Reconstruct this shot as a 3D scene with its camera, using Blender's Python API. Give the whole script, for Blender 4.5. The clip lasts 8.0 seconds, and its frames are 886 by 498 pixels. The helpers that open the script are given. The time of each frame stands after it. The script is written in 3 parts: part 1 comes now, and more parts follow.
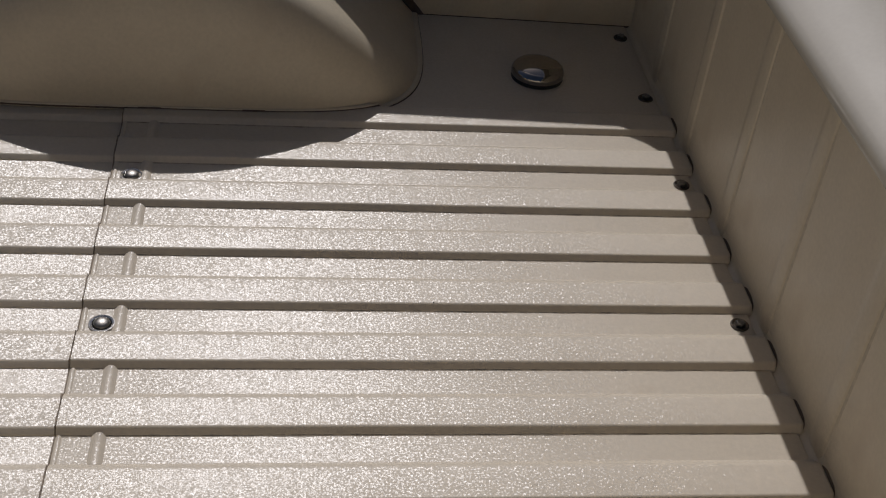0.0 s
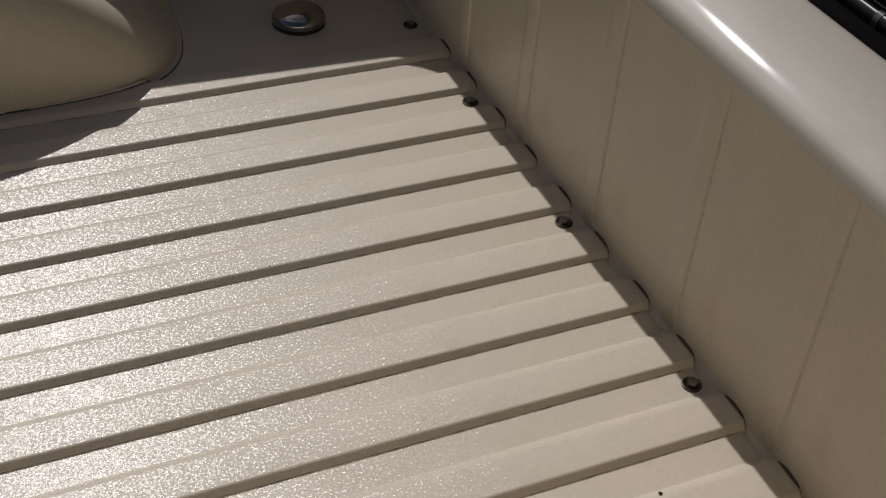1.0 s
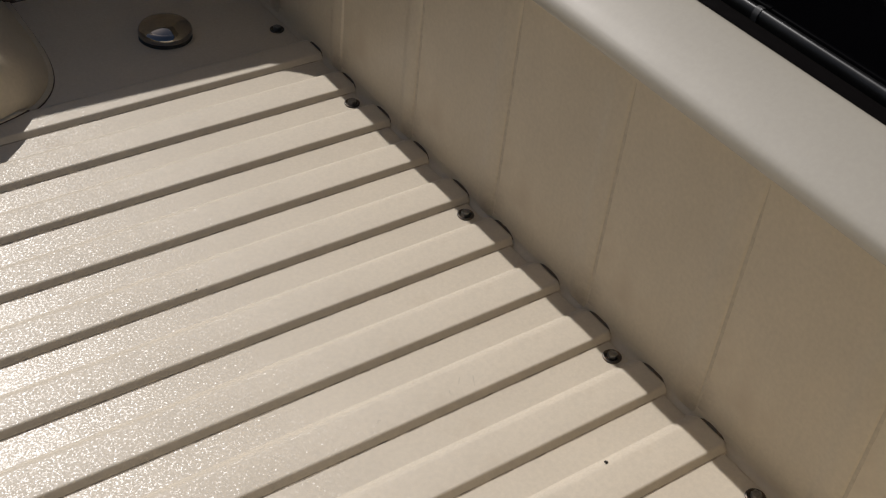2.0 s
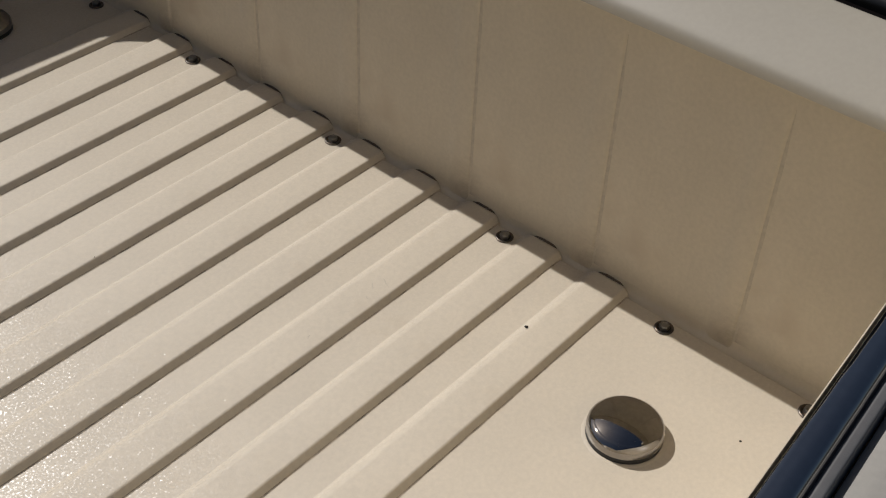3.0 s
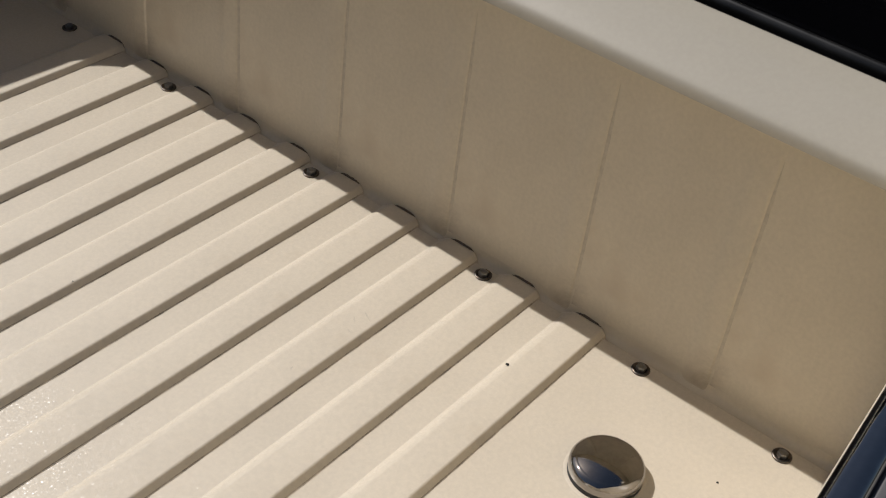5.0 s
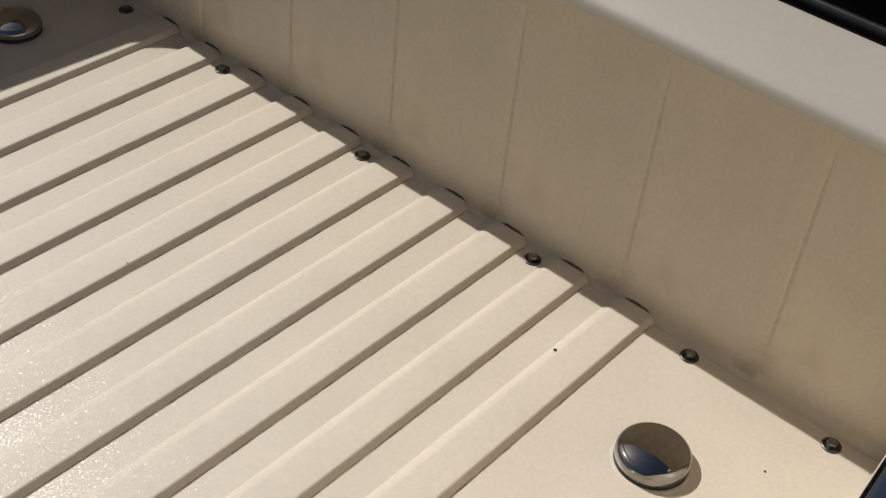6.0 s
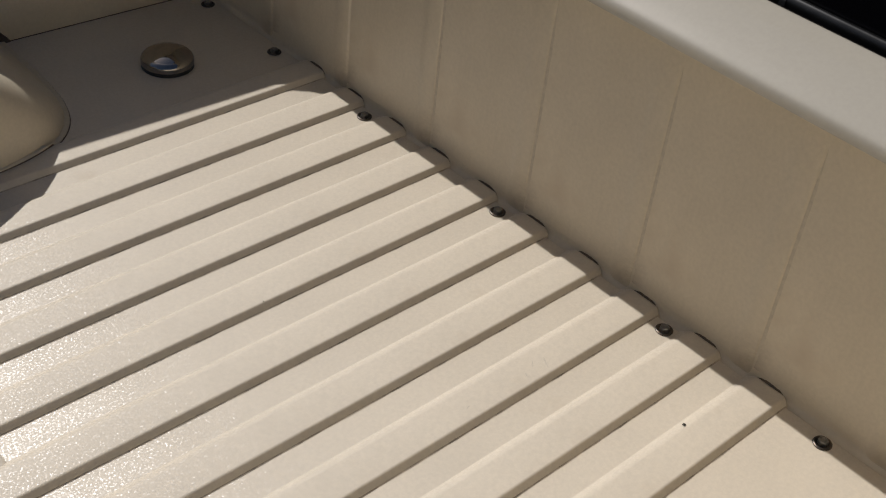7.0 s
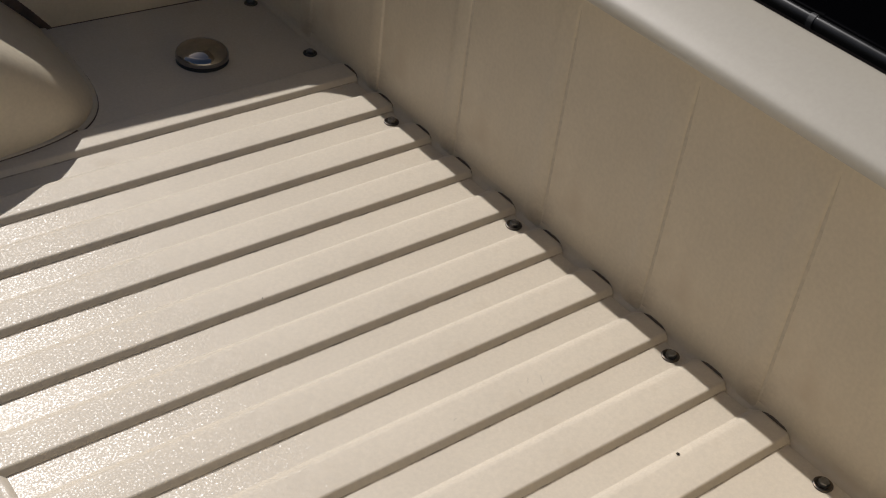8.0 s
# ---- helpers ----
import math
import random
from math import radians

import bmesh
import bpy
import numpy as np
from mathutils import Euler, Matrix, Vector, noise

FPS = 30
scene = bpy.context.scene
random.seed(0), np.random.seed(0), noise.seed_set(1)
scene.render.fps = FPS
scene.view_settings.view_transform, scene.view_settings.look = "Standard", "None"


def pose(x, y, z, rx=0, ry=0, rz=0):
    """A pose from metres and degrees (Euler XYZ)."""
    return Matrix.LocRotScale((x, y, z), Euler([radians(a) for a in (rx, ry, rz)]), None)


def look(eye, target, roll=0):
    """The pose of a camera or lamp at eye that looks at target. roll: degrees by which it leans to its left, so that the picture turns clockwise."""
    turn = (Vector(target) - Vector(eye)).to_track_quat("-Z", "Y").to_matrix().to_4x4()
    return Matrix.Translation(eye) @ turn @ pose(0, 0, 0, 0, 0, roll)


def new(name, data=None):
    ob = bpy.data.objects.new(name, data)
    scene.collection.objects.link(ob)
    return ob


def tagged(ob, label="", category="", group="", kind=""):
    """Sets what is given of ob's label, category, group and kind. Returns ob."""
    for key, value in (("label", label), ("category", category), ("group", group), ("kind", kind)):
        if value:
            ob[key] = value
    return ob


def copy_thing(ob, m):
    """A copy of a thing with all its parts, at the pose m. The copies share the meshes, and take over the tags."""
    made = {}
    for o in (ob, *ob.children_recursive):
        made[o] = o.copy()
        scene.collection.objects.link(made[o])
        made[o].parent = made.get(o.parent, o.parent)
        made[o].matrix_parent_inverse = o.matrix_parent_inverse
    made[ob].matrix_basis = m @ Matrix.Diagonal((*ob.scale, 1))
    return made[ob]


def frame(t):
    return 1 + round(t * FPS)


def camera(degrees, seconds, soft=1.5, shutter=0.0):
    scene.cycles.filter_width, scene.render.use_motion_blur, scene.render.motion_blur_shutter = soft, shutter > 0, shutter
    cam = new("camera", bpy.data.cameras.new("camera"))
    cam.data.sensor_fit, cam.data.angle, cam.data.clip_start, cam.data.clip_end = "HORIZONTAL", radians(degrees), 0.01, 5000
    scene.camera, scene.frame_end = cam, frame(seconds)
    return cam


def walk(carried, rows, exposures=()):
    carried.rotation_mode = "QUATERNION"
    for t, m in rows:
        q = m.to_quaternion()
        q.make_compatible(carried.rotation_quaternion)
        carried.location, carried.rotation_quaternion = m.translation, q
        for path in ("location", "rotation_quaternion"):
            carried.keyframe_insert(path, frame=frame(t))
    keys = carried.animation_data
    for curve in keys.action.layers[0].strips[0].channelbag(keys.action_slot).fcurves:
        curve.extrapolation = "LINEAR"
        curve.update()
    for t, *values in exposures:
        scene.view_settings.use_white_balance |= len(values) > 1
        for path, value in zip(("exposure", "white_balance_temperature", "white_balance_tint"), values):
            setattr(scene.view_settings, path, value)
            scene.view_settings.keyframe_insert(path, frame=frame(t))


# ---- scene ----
# Front end of a painted pickup bed. x runs towards the cab, y across the bed to its far side, z up; floor at z = 0.
cam = camera(40.1, 8.0, soft=1.15)
PATH = [
    (0, (-0.626, -0.652, 1.059), (-0.374, 0.903, -0.173), 6.6),
    (0.2, (-0.63, -0.662, 1.047), (-0.269, 0.854, -0.202), 7.1),
    (0.5, (-0.625, -0.673, 1.043), (-0.237, 0.817, -0.233), 5.7),
    (0.7, (-0.672, -0.673, 1.037), (-0.194, 0.792, -0.232), 5.2),
    (1, (-0.75, -0.615, 1.036), (-0.08, 0.782, -0.229), 4.5),
    (1.2, (-0.773, -0.59, 1.049), (-0.047, 0.769, -0.221), 4.1),
    (1.5, (-0.85, -0.544, 1.086), (0.015, 0.743, -0.178), 5.8),
    (1.7, (-0.883, -0.542, 1.106), (0.042, 0.696, -0.164), 7.2),
    (2.8, (-1.028, -0.596, 1.124), (0.027, 0.469, -0.199), 1.8),
    (3, (-1.076, -0.559, 1.086), (0.101, 0.398, -0.215), 2.9),
    (3.2, (-1.073, -0.538, 1.07), (0.154, 0.319, -0.252), 2.9),
    (3.5, (-1.05, -0.485, 1.105), (0.16, 0.317, -0.261), 5.9),
    (3.8, (-1.102, -0.443, 1.103), (0.089, 0.557, -0.16), 6.3),
    (4, (-1.122, -0.434, 1.112), (0.03, 0.612, -0.139), 6.3),
    (4.2, (-1.118, -0.454, 1.119), (0.046, 0.586, -0.126), 6.2),
    (4.5, (-1.145, -0.477, 1.115), (0.105, 0.469, -0.12), 6.9),
    (4.7, (-1.144, -0.498, 1.087), (0.151, 0.397, -0.145), 7.8),
    (5.8, (-1.125, -0.508, 1.099), (0.112, 0.4, -0.181), 6.2),
    (6, (-1.13, -0.506, 1.104), (0.08, 0.428, -0.182), 6.2),
    (6.2, (-1.144, -0.494, 1.107), (0.034, 0.477, -0.179), 6.4),
    (6.5, (-1.153, -0.479, 1.112), (-0.006, 0.558, -0.15), 6.3),
    (7, (-1.161, -0.464, 1.107), (-0.031, 0.622, -0.128), 6.8),
    (7.5, (-1.159, -0.468, 1.103), (-0.028, 0.629, -0.12), 6.8),
    (8, (-1.071, -0.522, 1.083), (-0.032, 0.666, -0.135), 7.5),
]
EXPOSURES = [(0.0, -0.98, 6220, 14), (0.5, -0.96, 6220, 14), (1.0, -0.84, 6270, 13), (1.5, -0.58, 6320, 12), (1.7, -0.49, 6330, 12), (3.0, -0.38, 6350, 11), (3.5, -0.34, 6345, 11), (3.8, -0.38, 6345, 11), (4.0, -0.29, 6345, 11), (4.2, -0.27, 6345, 11), (4.5, -0.18, 6340, 11), (6.0, -0.14, 6320, 11), (6.5, -0.26, 6300, 11), (8.0, -0.25, 6330, 12)]
walk(cam, [(t, look(eye, target, roll)) for t, eye, target, roll in PATH], EXPOSURES)

# ---- daylight ----
TO_SUN = Vector((-0.100, 0.93, 1.0)).normalized()
world = bpy.data.worlds.new("daylight")
scene.world = world
world.use_nodes = True
wn = world.node_tree
sky = wn.nodes.new("ShaderNodeTexSky")
sky.sky_type = "NISHITA"
sky.sun_disc = False
sky.dust_density = 2.2
sky.sun_elevation = math.asin(TO_SUN.z)
sky.sun_rotation = math.atan2(TO_SUN.x, TO_SUN.y)
background = wn.nodes["Background"]
background.inputs["Strength"].default_value = 0.043
wn.links.new(sky.outputs["Color"], background.inputs["Color"])
sun = new("sun", bpy.data.lights.new("sun", "SUN"))
sun.data.energy = 4.05
sun.data.angle = radians(0.53)
sun.data.color = (1.0, 0.965, 0.92)
sun.matrix_world = look(TO_SUN * 20, (0, 0, 0))


# ---- materials ----
def material(name, colour, rough, metal=0.0, bump=0.0, bump_scale=300.0, bump_far=0.0005, mottled=0.06, mottle_scale=6.0,
             stain=None, stain_scale=9.0, stain_from=0.62, stain_to=0.8, rough_spread=0.06, coat=0.0, coat_rough=0.08, grain_scale=160.0, grain=0.04, facets=0.0, facet_scale=230.0, spec=0.5, smudge=None):
    """A painted, metal or rubber surface: base colour varied at two scales, stains, roughness spread and fine relief."""
    m = bpy.data.materials.new(name)
    m.use_nodes = True
    nt = m.node_tree
    bsdf = nt.nodes["Principled BSDF"]
    co = nt.nodes.new("ShaderNodeTexCoord")

    def noisy(scale, detail=3.0, rough_=0.55):
        n = nt.nodes.new("ShaderNodeTexNoise")
        n.inputs["Scale"].default_value = scale
        n.inputs["Detail"].default_value = detail
        n.inputs["Roughness"].default_value = rough_
        nt.links.new(co.outputs["Object"], n.inputs["Vector"])
        return n.outputs["Fac"]

    def ranged(src, a, b, c, d):
        r = nt.nodes.new("ShaderNodeMapRange")
        for i, v in enumerate((a, b, c, d)):
            r.inputs[i + 1].default_value = v
        nt.links.new(src, r.inputs[0])
        return r.outputs[0]

    def times(a, b):
        x = nt.nodes.new("ShaderNodeMath")
        x.operation = "MULTIPLY"
        nt.links.new(a, x.inputs[0])
        nt.links.new(b, x.inputs[1])
        return x.outputs[0]

    shade = times(ranged(noisy(mottle_scale, 4), 0.3, 0.7, 1 - mottled, 1 + mottled), ranged(noisy(grain_scale, 2), 0.3, 0.7, 1 - grain, 1 + grain))
    tint = nt.nodes.new("ShaderNodeVectorMath")
    tint.operation = "SCALE"
    tint.inputs[0].default_value = colour
    nt.links.new(shade, tint.inputs["Scale"])
    out = tint.outputs["Vector"]
    if stain:
        mix = nt.nodes.new("ShaderNodeMix")
        mix.data_type = "RGBA"
        nt.links.new(ranged(noisy(stain_scale, 6, 0.65), stain_from, stain_to, 0, 1), mix.inputs["Factor"])
        nt.links.new(out, mix.inputs["A"])
        mix.inputs["B"].default_value = (*stain, 1)
        out = mix.outputs["Result"]
    if smudge:
        # a ragged patch of dirt where water drains out of a panel seam
        y0, z0, wide, tall, strength, tone = smudge
        shift = nt.nodes.new("ShaderNodeVectorMath")
        shift.operation = "SUBTRACT"
        shift.inputs[1].default_value = (0.0, y0, z0)
        split = nt.nodes.new("ShaderNodeSeparateXYZ")
        nt.links.new(co.outputs["Object"], split.inputs[0])
        wrap = nt.nodes.new("ShaderNodeMath")
        wrap.operation = "WRAP"
        wrap.inputs[1].default_value = 0.12
        wrap.inputs[2].default_value = 0.12 - 0.2185
        nt.links.new(split.outputs["Y"], wrap.inputs[0])
        seam = nt.nodes.new("ShaderNodeCombineXYZ")
        nt.links.new(wrap.outputs[0], seam.inputs["Y"])
        nt.links.new(split.outputs["Z"], seam.inputs["Z"])
        nt.links.new(seam.outputs[0], shift.inputs[0])
        squash = nt.nodes.new("ShaderNodeVectorMath")
        squash.operation = "MULTIPLY"
        squash.inputs[1].default_value = (0.0, 1 / wide, 1 / tall)
        nt.links.new(shift.outputs["Vector"], squash.inputs[0])
        far = nt.nodes.new("ShaderNodeVectorMath")
        far.operation = "LENGTH"
        nt.links.new(squash.outputs["Vector"], far.inputs[0])
        ragged = times(ranged(far.outputs["Value"], 0.15, 1.0, 1.0, 0.0), ranged(noisy(38, 5, 0.65), 0.35, 0.7, 0.15, strength))
        mix = nt.nodes.new("ShaderNodeMix")
        mix.data_type = "RGBA"
        nt.links.new(ragged, mix.inputs["Factor"])
        nt.links.new(out, mix.inputs["A"])
        mix.inputs["B"].default_value = (*tone, 1)
        out = mix.outputs["Result"]
    nt.links.new(out, bsdf.inputs["Base Color"])
    nt.links.new(ranged(noisy(mottle_scale * 3, 4), 0.3, 0.7, max(0.02, rough - rough_spread), rough + rough_spread), bsdf.inputs["Roughness"])
    bsdf.inputs["Metallic"].default_value = metal
    bsdf.inputs["Specular IOR Level"].default_value = spec
    bsdf.inputs["Coat Weight"].default_value = coat
    bsdf.inputs["Coat Roughness"].default_value = coat_rough
    if facets:
        # pebbled clear coat: soft grains a few millimetres wide lean at random, with finer ones on them
        geo = nt.nodes.new("ShaderNodeNewGeometry")
        total = geo.outputs["Normal"]
        for scale, tilt in ((facet_scale, facets), (facet_scale * 2.4, facets * 0.6)):
            grains = nt.nodes.new("ShaderNodeTexNoise")
            grains.inputs["Scale"].default_value = scale
            grains.inputs["Detail"].default_value = 1.0
            nt.links.new(co.outputs["Object"], grains.inputs["Vector"])
            centre = nt.nodes.new("ShaderNodeVectorMath")
            centre.operation = "SUBTRACT"
            centre.inputs[1].default_value = (0.5, 0.5, 0.5)
            nt.links.new(grains.outputs["Color"], centre.inputs[0])
            lean = nt.nodes.new("ShaderNodeVectorMath")
            lean.operation = "MULTIPLY_ADD"
            lean.inputs[1].default_value = (tilt, tilt, 0.0)
            nt.links.new(centre.outputs["Vector"], lean.inputs[0])
            nt.links.new(total, lean.inputs[2])
            total = lean.outputs["Vector"]
        unit = nt.nodes.new("ShaderNodeVectorMath")
        unit.operation = "NORMALIZE"
        nt.links.new(total, unit.inputs[0])
        nt.links.new(unit.outputs["Vector"], bsdf.inputs["Coat Normal"])
    if bump:
        b = nt.nodes.new("ShaderNodeBump")
        b.inputs["Strength"].default_value = bump
        b.inputs["Distance"].default_value = bump_far
        nt.links.new(noisy(bump_scale, 2.5, 0.6), b.inputs["Height"])
        nt.links.new(b.outputs["Normal"], bsdf.inputs["Normal"])
    return m


FLOOR_PAINT = material("cream floor paint", (0.635, 0.558, 0.442), 0.6, bump=0.2, bump_scale=430, bump_far=0.0004, mottled=0.04, rough_spread=0.05, stain=(0.55, 0.46, 0.34), stain_from=0.6, stain_to=0.85, coat=0.76, coat_rough=0.29, facets=0.79, facet_scale=320)
WALL_PAINT = material("cream wall paint", (0.60, 0.527, 0.40), 0.38, bump=0.05, bump_scale=140, bump_far=0.0006, stain=(0.50, 0.40, 0.28), stain_scale=5, stain_from=0.58, stain_to=0.85)
PANEL_PAINT = material("cream panel paint", (0.60, 0.527, 0.40), 0.38, bump=0.05, bump_scale=140, bump_far=0.0006, stain=(0.50, 0.40, 0.28), stain_scale=5, stain_from=0.58, stain_to=0.85, smudge=(0.006, 0.02, 0.035, 0.06, 0.62, (0.16, 0.115, 0.08)))
JOINT = material("dirt in the seam", (0.525, 0.463, 0.362), 0.8, mottled=0.12, mottle_scale=60)
# brown dirt; behind the rib ends it also paints in the gap's shade
DIRT_SHADE = material("brown dirt and gap shade", (0.13, 0.101, 0.073), 0.85, mottled=0.3, mottle_scale=90, bump=0.4, bump_scale=500)
SEAM_DIRT = material("dust in the cross seam", (0.27, 0.22, 0.165), 0.85, mottled=0.4, mottle_scale=70, bump=0.4, bump_scale=500)
RIB_FOOT = material("brown at the rib feet", (0.45, 0.385, 0.300), 0.85, mottled=0.4, mottle_scale=40, bump=0.3, bump_scale=500)
SCUFF = material("grey scuffed paint", (0.595, 0.528, 0.425), 0.65, mottled=0.2, mottle_scale=90)
MOULDING = material("matt black moulding", (0.006, 0.005, 0.005), 0.6, mottled=0.15, spec=0.02)
RAIL_PAINT = material("pale metallic body paint", (0.420, 0.382, 0.312), 0.48, spec=0.28, coat=1.0, coat_rough=0.045, mottled=0.02, rough_spread=0.02, grain=0.02)
BODY_PAINT = material("outer body paint", (0.40, 0.375, 0.33), 0.6, bump=0.04, bump_scale=120, bump_far=0.0004)
CHROME = material("chrome", (0.40, 0.385, 0.37), 0.05, metal=1.0, rough_spread=0.03, mottled=0.03, bump=0.5, bump_scale=9, bump_far=0.004)
HEAD_STEEL = material("dull bolt head steel", (0.27, 0.255, 0.235), 0.42, metal=0.9, mottled=0.2, mottle_scale=150, bump=0.2, bump_scale=900)
STEEL = material("bolt steel", (0.11, 0.098, 0.085), 0.45, metal=0.9, mottled=0.2, mottle_scale=120, stain=(0.16, 0.10, 0.06), stain_scale=150, stain_from=0.5, stain_to=0.8, bump=0.2, bump_scale=900)
BRIGHT_STEEL = material("bright washer steel", (0.74, 0.72, 0.69), 0.25, metal=1.0, mottled=0.1, mottle_scale=150)
CAP_METAL = material("weathered chrome", (0.34, 0.32, 0.30), 0.07, metal=1.0, rough_spread=0.03, mottled=0.08, mottle_scale=40, bump=0.03, bump_scale=80)
RUBBER = material("black rubber", (0.012, 0.012, 0.013), 0.45, mottled=0.2, bump=0.15, bump_scale=400)
BLACK_TRIM = material("glossy black trim", (0.005, 0.005, 0.005), 0.36, mottled=0.15)
GREY_TRIM = material("grey rubber trim", (0.16, 0.155, 0.15), 0.5, mottled=0.15, bump=0.2, bump_scale=400)
DARK_CLIP = material("dull clip metal", (0.03, 0.03, 0.03), 0.5)
BROWN = material("dark brown", (0.075, 0.05, 0.038), 0.7, mottled=0.25, mottle_scale=40, bump=0.3, bump_scale=200)
GAP_DARK = material("dark underbody", (0.03, 0.026, 0.022), 0.8, mottled=0.3, bump=0.3, bump_scale=200)
GRIME = material("grime", (0.02, 0.016, 0.012), 0.8, mottled=0.3)
GLASS = material("dark window glass", (0.004, 0.004, 0.005), 0.04, rough_spread=0.01, mottled=0.1, spec=0.3)
ASPHALT = material("asphalt", (0.05, 0.05, 0.05), 0.85, mottled=0.25, mottle_scale=1.5, bump=0.6, bump_scale=90, bump_far=0.006)


# ---- mesh helpers ----
def part(name, bm, mat, parent=None, label="", smooth=35):
    """Links a bmesh as one mesh object, under parent if given."""
    bmesh.ops.recalc_face_normals(bm, faces=bm.faces)
    me = bpy.data.meshes.new(name)
    bm.to_mesh(me)
    bm.free()
    me.materials.append(mat)
    if smooth:
        me.shade_smooth()
        me.set_sharp_from_angle(angle=radians(smooth))
    ob = new(name, me)
    if parent:
        ob.parent = parent
    if label:
        ob["label"] = label
    return ob


def empty(name, at=(0, 0, 0)):
    ob = new(name)
    ob.empty_display_size = 0.05
    ob.location = at
    return ob


def rounded(points, radius, steps=4, closed=True):
    """A polyline with its corners rounded; radius may be a list, one a corner."""
    pts = [Vector(p) for p in points]
    n, out = len(pts), []
    for i, p in enumerate(pts):
        r = radius[i] if isinstance(radius, (list, tuple)) else radius
        if r <= 0 or (not closed and i in (0, n - 1)):
            out.append(p)
            continue
        a, b = (pts[i - 1] - p), (pts[(i + 1) % n] - p)
        k = min(r, 0.49 * a.length, 0.49 * b.length)
        a, b = p + a.normalized() * k, p + b.normalized() * k
        for j in range(steps + 1):
            u = j / steps
            out.append(a * (1 - u) ** 2 + p * 2 * u * (1 - u) + b * u * u)
    return out


def prism(bm, profile, place, span, caps=True):
    """Sweeps a closed profile of 2D points along span: place(u, v, s) gives the 3D point."""
    rings = [[bm.verts.new(place(u, v, s)) for u, v in profile] for s in span]
    n = len(profile)
    for a, b in zip(rings, rings[1:]):
        for i in range(n):
            bm.faces.new((a[i], a[(i + 1) % n], b[(i + 1) % n], b[i]))
    if caps:
        bm.faces.new(rings[0][::-1])
        bm.faces.new(rings[-1])
    return bm


def block(bm, lo, hi, bevel=0.0):
    made = bmesh.ops.create_cube(bm, size=1.0)["verts"]
    for v in made:
        v.co = Vector([(a + b) / 2 + c * (b - a) for a, b, c in zip(lo, hi, v.co)])
    if bevel:
        edges = {e for v in made for e in v.link_edges}
        bmesh.ops.bevel(bm, geom=list(edges), offset=bevel, segments=2, affect="EDGES", profile=0.5)
    return bm


def lathe(bm, profile, sides=40, at=(0, 0, 0)):
    """Turns (radius, height) points round z."""
    rings = []
    for r, z in profile:
        if r < 1e-6:
            rings.append([bm.verts.new((at[0], at[1], at[2] + z))])
        else:
            rings.append([bm.verts.new((at[0] + r * math.cos(2 * math.pi * k / sides), at[1] + r * math.sin(2 * math.pi * k / sides), at[2] + z)) for k in range(sides)])
    for a, b in zip(rings, rings[1:]):
        for k in range(sides):
            q = (k + 1) % sides
            if len(a) == 1 and len(b) == 1:
                continue
            if len(a) == 1:
                bm.faces.new((a[0], b[k], b[q]))
            elif len(b) == 1:
                bm.faces.new((a[k], a[q], b[0]))
            else:
                bm.faces.new((a[k], a[q], b[q], b[k]))
    return bm


# ---- plan of the bed ----
PITCH, RIBS, RIB_WIDTH, RIB_HIGH = 0.1103, 10, 0.052, 0.0090
NEAR, FAR, MIDDLE = -0.360, 1.391, 0.517
SEAM, TAIL = -0.886, -1.95
FLARE = 0.045  # the bed widens towards its tail
FAR_FRONT, NEAR_FRONT, NEAR_FLARE = 1.374, -0.342, 0.067
WALL_X = 0.012


# ---- ground ----
bm = bmesh.new()
bmesh.ops.create_grid(bm, x_segments=8, y_segments=8, size=600)
bmesh.ops.translate(bm, verts=bm.verts, vec=(0, 0, -0.72))
ground = tagged(part("ground", bm, ASPHALT), "dark grey asphalt ground under the parked truck", "ground", kind="structure")


# ---- floor ----
def rib_mesh(x0, x1, end_round, high):
    """A pressed rib along x, near edge at y = 0, drafted sides, rounded edges and front corners."""
    bm = bmesh.new()
    w, d = RIB_WIDTH, 0.0066
    side = rounded([(-d - 0.0007, -0.0012), (-d, 0.0016), (0, high), (w - 0.0025, high), (w + 0.0078, 0.0006), (w + 0.0125, -0.0015)], [0, 0.0004, 0.0024, 0.0065, 0.003, 0], 5, closed=False)
    prof = [(p.x, p.y) for p in side]
    rings = []
    steps = [x0, x0 + 0.35 * (x1 - x0), x0 + 0.7 * (x1 - x0), x1 - end_round]
    if end_round:
        steps += [x1 - end_round * (1 - math.sin(a * math.pi / 12)) for a in range(1, 7)]
    for x in steps:
        k = max(0.0, (x - (x1 - end_round)) / end_round) if end_round else 0.0
        draw = end_round * (1 - math.sqrt(max(0.0, 1 - k * k)))
        ring = []
        for y, z in prof:
            u = (y + d) / (w + d + 0.0125)
            ring.append(bm.verts.new((x, y + draw * (1 - 2 * u), z - (0.0015 * k ** 4 if z > high - 0.001 else 0))))
        rings.append(ring)
    for a, b in zip(rings, rings[1:]):
        for i in range(len(prof) - 1):
            bm.faces.new((a[i], a[i + 1], b[i + 1], b[i]))
    bm.faces.new(rings[-1])
    bm.faces.new(rings[0][::-1])
    return bm


def floor_sheet(x0, x1, top, thick):
    bm = bmesh.new()
    prof = rounded([(x0, top - thick), (x0, top), (x1, top), (x1, top - thick)], [0, 0.0015, 0.0035, 0], 3)
    return prism(bm, [(p.x, p.y) for p in prof], lambda u, v, s: (u, s, v), [NEAR - 0.07, FAR + 0.07])


